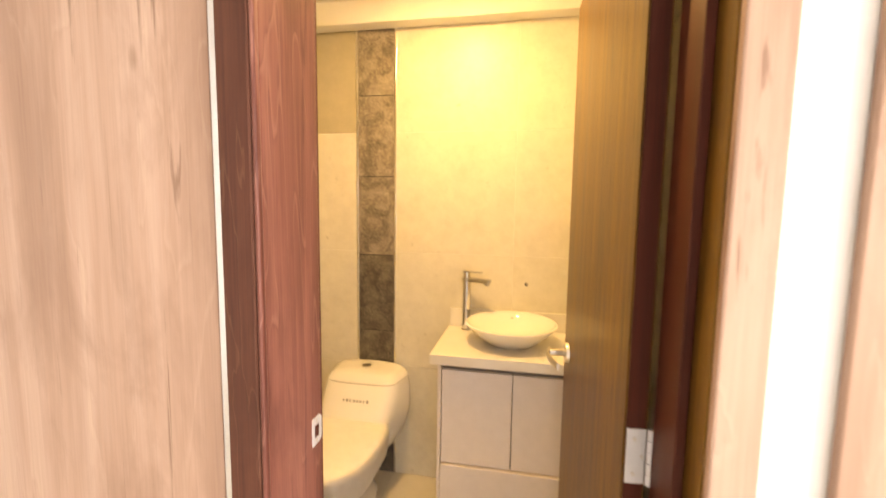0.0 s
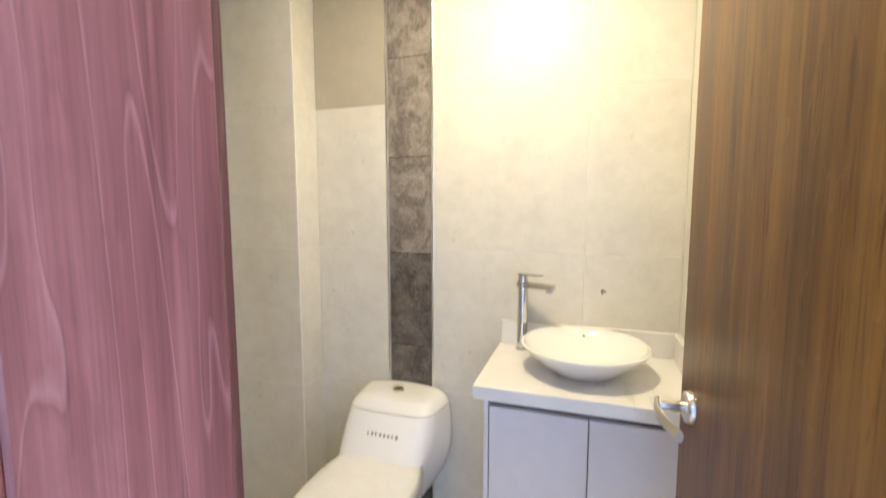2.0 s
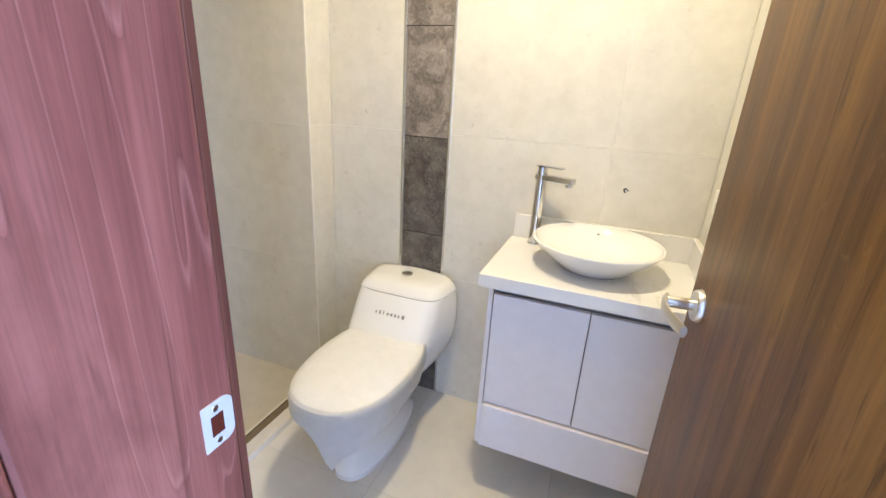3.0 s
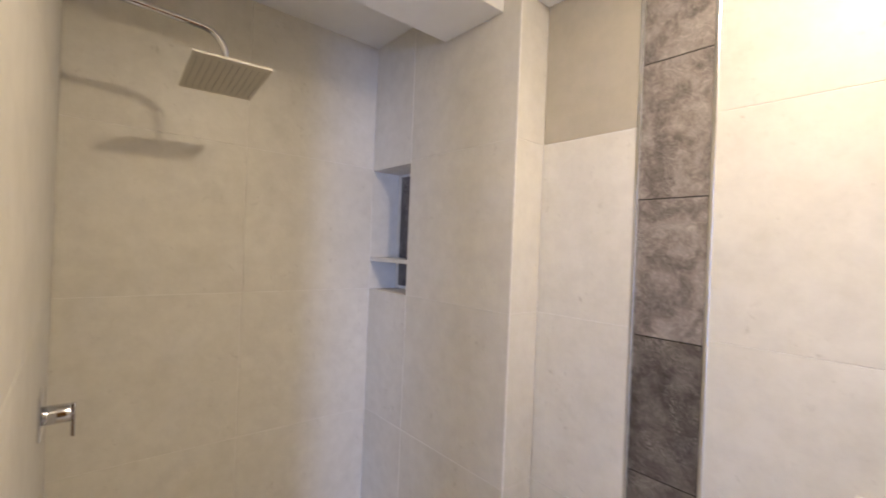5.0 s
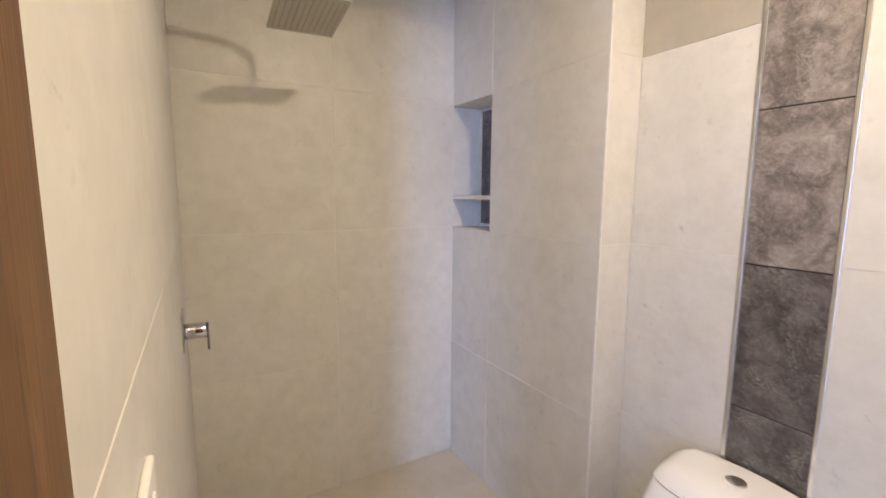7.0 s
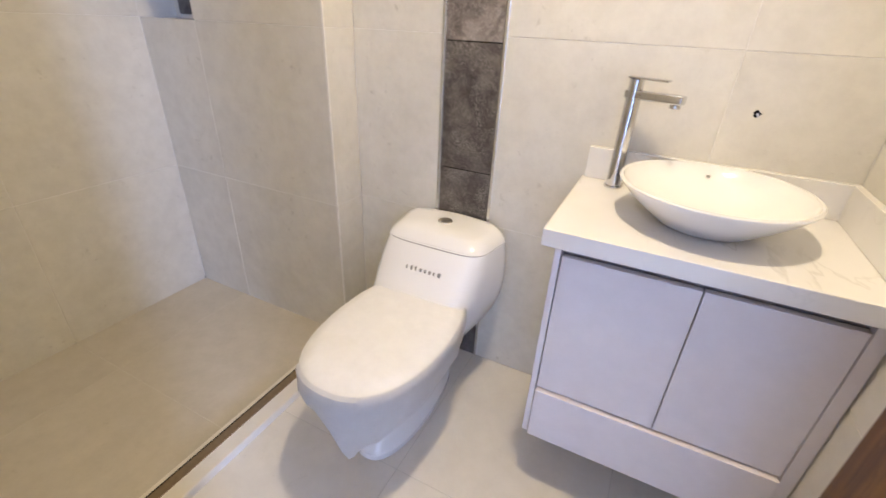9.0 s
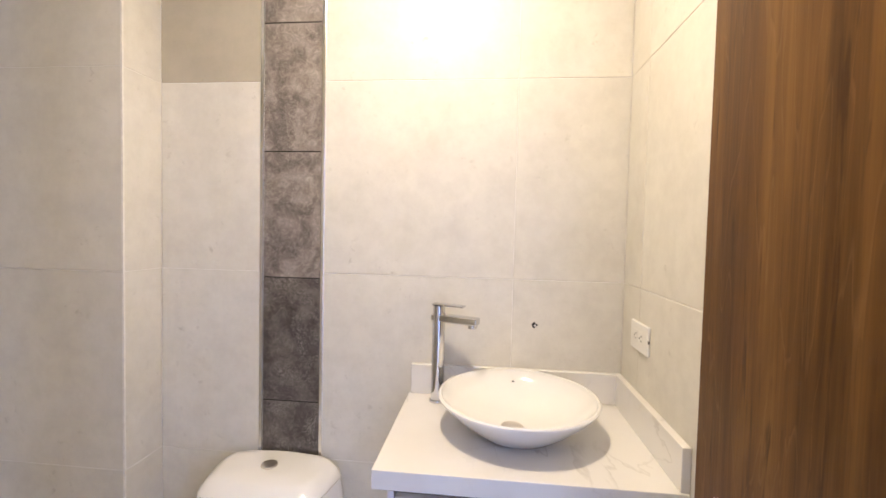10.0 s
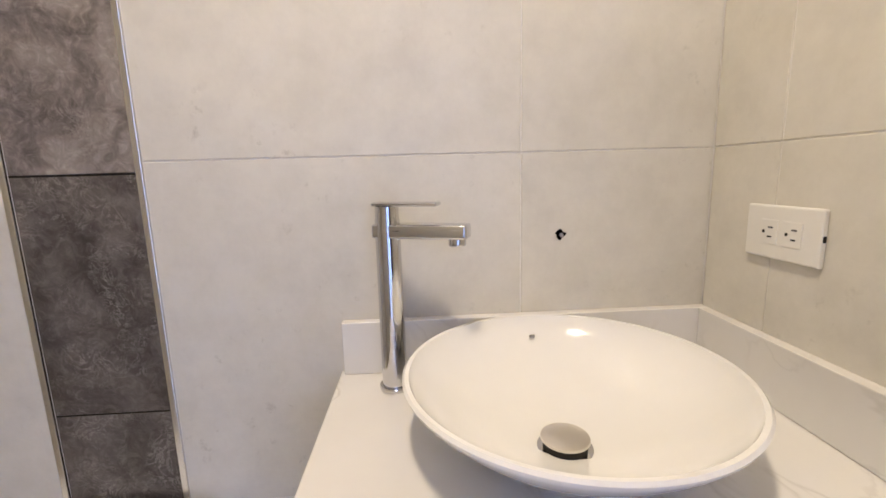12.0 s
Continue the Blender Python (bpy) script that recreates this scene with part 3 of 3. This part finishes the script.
# the foam sheet hangs over the rim, lowest at one corner
DROPS = [(-125, 0.012), (-105, 0.05), (-90, 0.075), (-74, 0.200), (-66, 0.150), (-45, 0.115), (-25, 0.085), (0, 0.065), (25, 0.05), (48, 0.035)]
bm = bmesh.new()
grid = []
for i in range(46):
    ang = -125 + 173 * i / 45
    for (a0, d0), (a1, d1) in zip(DROPS, DROPS[1:]):
        if a0 <= ang <= a1:
            drop = d0 + (d1 - d0) * (ang - a0) / (a1 - a0)
    a = radians(ang)
    row = []
    for j in range(10):
        v = max(0.0, (j - 2) / 7)
        lip = (0.045, 0.012, 0.0)[min(j, 2)]
        fold = 0.012 * math.sin(ang * 0.21) * v + 0.006 * math.sin(ang * 0.5 + 3 * v) * v
        out = 1.014 - lip + fold - 0.10 * drop * v
        c, q = math.cos(a), math.sin(a)
        row.append(bm.verts.new((SEAT_X + 0.191 * out * math.copysign(abs(c) ** 0.85, c), -0.486 + 0.296 * out * math.copysign(abs(q) ** 0.85, q), 0.424 + (0.0225, 0.015, 0.0)[min(j, 2)] - drop * v)))
    grid.append(row)
for i in range(45):
    for j in range(9):
        bm.faces.new((grid[i][j], grid[i + 1][j], grid[i + 1][j + 1], grid[i][j + 1]))
bmesh.ops.solidify(bm, geom=bm.faces[:], thickness=0.0015)
part("foam_sheet", bm, WRAP, toilet, "hanging skirt of white foam sheet", True)

# ---- shower ----
shower = thing("rain_shower", (-1.926, FACE_S, 2.0), "square chrome rain shower head on a bent wall arm", "shower")
SX, SY = -1.94, -0.948
pts = [(SX, FACE_S, 2.046), (SX, SY - 0.07, 2.034)]
for k in range(1, 9):
    a = radians(90 * k / 8)
    pts.append((SX, SY - 0.07 + 0.07 * math.sin(a), 1.964 + 0.07 * math.cos(a)))
pts.append((SX, SY, 1.915))
part("arm", tube(pts, 0.010, 20), CHROME, shower, smooth=True)
part("wall_flange", rod((SX, FACE_S, 2.046), (SX, FACE_S + 0.010, 2.046), 0.030, seg=32, bevel=0.002), CHROME, shower, smooth=True)
TILT = Matrix.Translation((SX, SY, 1.912)) @ Matrix.Rotation(radians(-9), 4, "Y") @ Matrix.Rotation(radians(2), 4, "X") @ Matrix.Translation((-SX, -SY, -1.912))


def tilted(bm):
    bmesh.ops.transform(bm, matrix=TILT, verts=bm.verts)
    return bm


plate = part("plate", tilted(box(SX - 0.112, SX + 0.112, SY - 0.104, SY + 0.104, 1.898, 1.907, 0.002)), RAIN, shower, "square rain plate")
part("collar", rod((SX, SY, 1.905), (SX, SY, 1.925), 0.018, 0.012, 24), CHROME, shower, smooth=True)
bm = bmesh.new()
for a in range(11):
    for b in range(14):
        x, y = SX - 0.088 + 0.0135 * b, SY - 0.09 + 0.018 * a
        rod((x, y, 1.8985), (x, y, 1.8965), 0.0021, seg=6, bm=bm)
tagged(part("nozzles", tilted(bm), SHADOW_GAP, plate, "grey rubber nozzles"), kind="stuff")

valve = thing("shower_valve", (-1.99, FACE_S, 0.95), "chrome shower mixer with a lever on the tiled wall", "shower valve")
part("wall_plate", box(-2.045, -1.935, FACE_S, FACE_S + 0.006, 0.90, 1.01, 0.002), CHROME, valve)
part("body", rod((-1.99, FACE_S + 0.006, 0.948), (-1.99, FACE_S + 0.062, 0.948), 0.024, seg=32, bevel=0.002), CHROME, valve, smooth=True)
part("lever", box(-1.998, -1.982, FACE_S + 0.062, FACE_S + 0.071, 0.885, 0.972, 0.002), CHROME, valve)

# ---- niche ----
niche = thing("wall_niche", (-2.237, -0.07, 1.2), "tiled wall niche with one shelf and a dark marble back", "niche", kind="structure")
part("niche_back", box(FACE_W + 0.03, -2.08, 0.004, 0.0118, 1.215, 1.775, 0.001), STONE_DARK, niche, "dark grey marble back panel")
part("niche_back_trim", box(FACE_W + 0.002, FACE_W + 0.029, 0.006, 0.0118, 1.2, 1.787), TILE, niche)
part("shelf", box(FACE_W + 0.001, -2.0765, COL_Y + 0.001, 0.0035, 1.338, 1.357, 0.001), TILE, niche)
part("niche_side", box(-2.0815, -2.0765, COL_Y + 0.002, 0.0035, 1.358, 1.786), TILE, niche)
part("niche_side", box(-2.0815, -2.0765, COL_Y + 0.002, 0.0035, 1.201, 1.337), TILE, niche)

# ---- small fittings ----
outlet = thing("wall_outlet", (0, -0.156, 1.076), "white double power outlet plate on the tiled wall", "outlet")
part("plate", box(-0.008, 0.0, -0.217, -0.096, 1.040, 1.114, 0.003, 3), PLASTIC, outlet)
for cy in (-0.138, -0.176):
    sock = part("socket", box(-0.0092, -0.0078, cy - 0.014, cy + 0.014, 1.060, 1.094, 0.0006), PLASTIC, outlet)
    part("slot", box(-0.0096, -0.009, cy - 0.007, cy + 0.001, 1.0825, 1.0845), DARK, sock, "dark slot")
    part("slot", box(-0.0096, -0.009, cy - 0.006, cy + 0.001, 1.0695, 1.0715), DARK, sock, "dark slot")
    part("earth_hole", rod((-0.009, cy + 0.0085, 1.077), (-0.0096, cy + 0.0085, 1.077), 0.0024, seg=12), DARK, sock, "dark round hole")
part("side_screw", box(-0.006, -0.003, -0.2185, -0.2165, 1.073, 1.081), DARK, outlet, "dark screw slot")
switch = thing("wall_switch", (-0.93, FACE_S, 1.12), "white light switch plate on the tiled wall", "light switch")
part("plate", box(-1.00, -0.88, FACE_S, FACE_S + 0.008, 1.04, 1.115, 0.003, 3), PLASTIC, switch)
part("rocker", box(-0.962, -0.918, FACE_S + 0.0085, FACE_S + 0.011, 1.055, 1.10, 0.001), PLASTIC, switch)
hole = thing("drill_hole", (-0.258, 0, 1.063), "ragged dark drill hole with a wall plug", "hole")
bm = bmesh.new()
rim = [bm.verts.new((-0.258 + (0.0085 + 0.0022 * math.sin(3 * a + 1) + 0.0012 * math.sin(7 * a)) * math.cos(a), -0.0004, 1.063 + (0.0078 + 0.002 * math.cos(4 * a)) * math.sin(a))) for a in (2 * math.pi * s / 24 for s in range(24))]
bm.faces.new(rim)
bmesh.ops.solidify(bm, geom=bm.faces[:], thickness=0.003)
part("opening", bm, DARK, hole)
part("wall_plug", rod((-0.256, -0.0002, 1.062), (-0.256, -0.0022, 1.062), 0.0035, seg=10), SATIN, hole, "grey wall plug")

# ---- dark strip profiles ----
SL, SR = -1.120, -0.930
for x0, x1 in ((SL - 0.011, SL - 0.001), (SR + 0.001, SR + 0.011)):
    part("strip_profile", box(x0, x1, -0.004, 0.006, 0.0, 2.295, 0.001), BRUSHED, wall_north, "polished metal edge profile")
part("corner_profile", box(COL_X - 0.004, COL_X + 0.002, COL_Y - 0.002, COL_Y + 0.004, 0.0, CEIL, 0.0008), GROUT, wall_shower, "pale corner bead")

part("strip_bed", box(SL, SR, 0.0008, 0.006, 0.0, 2.295), DARK, wall_north, "dark joint mortar behind the marble strip")

# ---- tiles ----
J = 0.0011     # half a joint
shared = {}


def tile(parent, axis, face, a0, a1, z0, z1, material=TILE, name="tile", way=-1, thick=0.008):
    """One tile on the plane axis = face; a is the level direction, way the side it looks to."""
    a0, a1, z0, z1 = a0 + J, a1 - J, z0 + J, z1 - J
    w, h = a1 - a0, z1 - z0
    if w < 0.004 or h < 0.004:
        return
    key = (axis, way, round(w, 4), round(h, 4), material.name)
    if key not in shared:
        t = thick / 2
        bm = box(-w / 2, w / 2, -t, t, -h / 2, h / 2, 0.0009, 1)
        if axis == "x":
            bmesh.ops.rotate(bm, verts=bm.verts, matrix=Matrix.Rotation(radians(90), 3, "Z"))
        if axis == "z":
            bmesh.ops.rotate(bm, verts=bm.verts, matrix=Matrix.Rotation(radians(90), 3, "X"))
        shared[key] = finish(bm, name, material)
    ob = new(name, shared[key])
    lip = random.uniform(-0.0003, 0.0003)
    c = face - way * (thick / 2) + lip
    mid, zm = (a0 + a1) / 2, (z0 + z1) / 2
    ob.location = {"y": (mid, c, zm), "x": (c, mid, zm), "z": (mid, zm, c)}[axis]
    ob.parent = parent
    return ob


LEVELS = [0.0, 0.6, 1.2, 1.8]
for z0, z1 in zip(LEVELS, LEVELS[1:] + [2.30]):
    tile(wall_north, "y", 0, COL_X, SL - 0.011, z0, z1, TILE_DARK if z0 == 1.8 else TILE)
    tile(wall_north, "y", 0, SR + 0.011, -0.325, z0, z1)
    tile(wall_north, "y", 0, -0.325, 0.0, z0, z1)
stone_z = [0.0, 0.382, 0.782, 1.182, 1.582, 1.982, 2.30]
for z0, z1 in zip(stone_z, stone_z[1:]):
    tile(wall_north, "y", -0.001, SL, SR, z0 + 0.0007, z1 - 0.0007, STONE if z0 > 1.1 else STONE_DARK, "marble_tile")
for z0, z1 in zip([-0.012] + LEVELS[1:], LEVELS[1:] + [CEIL]):
    tile(wall_shower, "y", COL_Y, -2.077, COL_X - 0.003, z0, z1)
    tile(wall_shower, "x", COL_X, COL_Y + 0.003, 0.0, z0, z1, way=1)
    if z0 != 1.2:
        tile(wall_shower, "y", COL_Y, FACE_W, -2.077, 1.787 if z0 == 1.8 else z0, z1)
    for y0, y1 in ((COL_Y - 0.6, COL_Y), (FACE_S, COL_Y - 0.6)):
        tile(wall_west, "x", FACE_W, y0, y1, z0, z1, way=1)
    for y0, y1 in ((-0.135, 0.0), (-0.735, -0.135), (FACE_S, -0.735)):
        tile(wall_east, "x", 0.0, y0, y1, z0, z1)
    for x0, x1 in ((FACE_W, -1.96), (-1.96, -1.36), (-1.36, -0.69)):
        tile(wall_south, "y", FACE_S, x0, x1, z0, z1, way=1)
tile(wall_west, "x", FACE_W, COL_Y, 0.012, 1.2, 1.787, way=1)
for x0, x1 in ((-1.395, -0.93), (-0.93, -0.33), (-0.33, 0.0)):
    for y0, y1 in ((-1.53, -1.2), (-1.2, -0.6), (-0.6, 0.0)):
        tile(floor, "z", 0.0, x0, x1, y0, y1, FLOOR_TILE, way=1)
for x0, x1 in ((FACE_W, -2.1), (-2.1, -1.50)):
    for y0, y1 in ((FACE_S, -0.75), (-0.75, COL_Y)):
        tile(shower_floor, "z", -0.008, x0, x1, y0, y1, SHOWER_TILE, way=1)
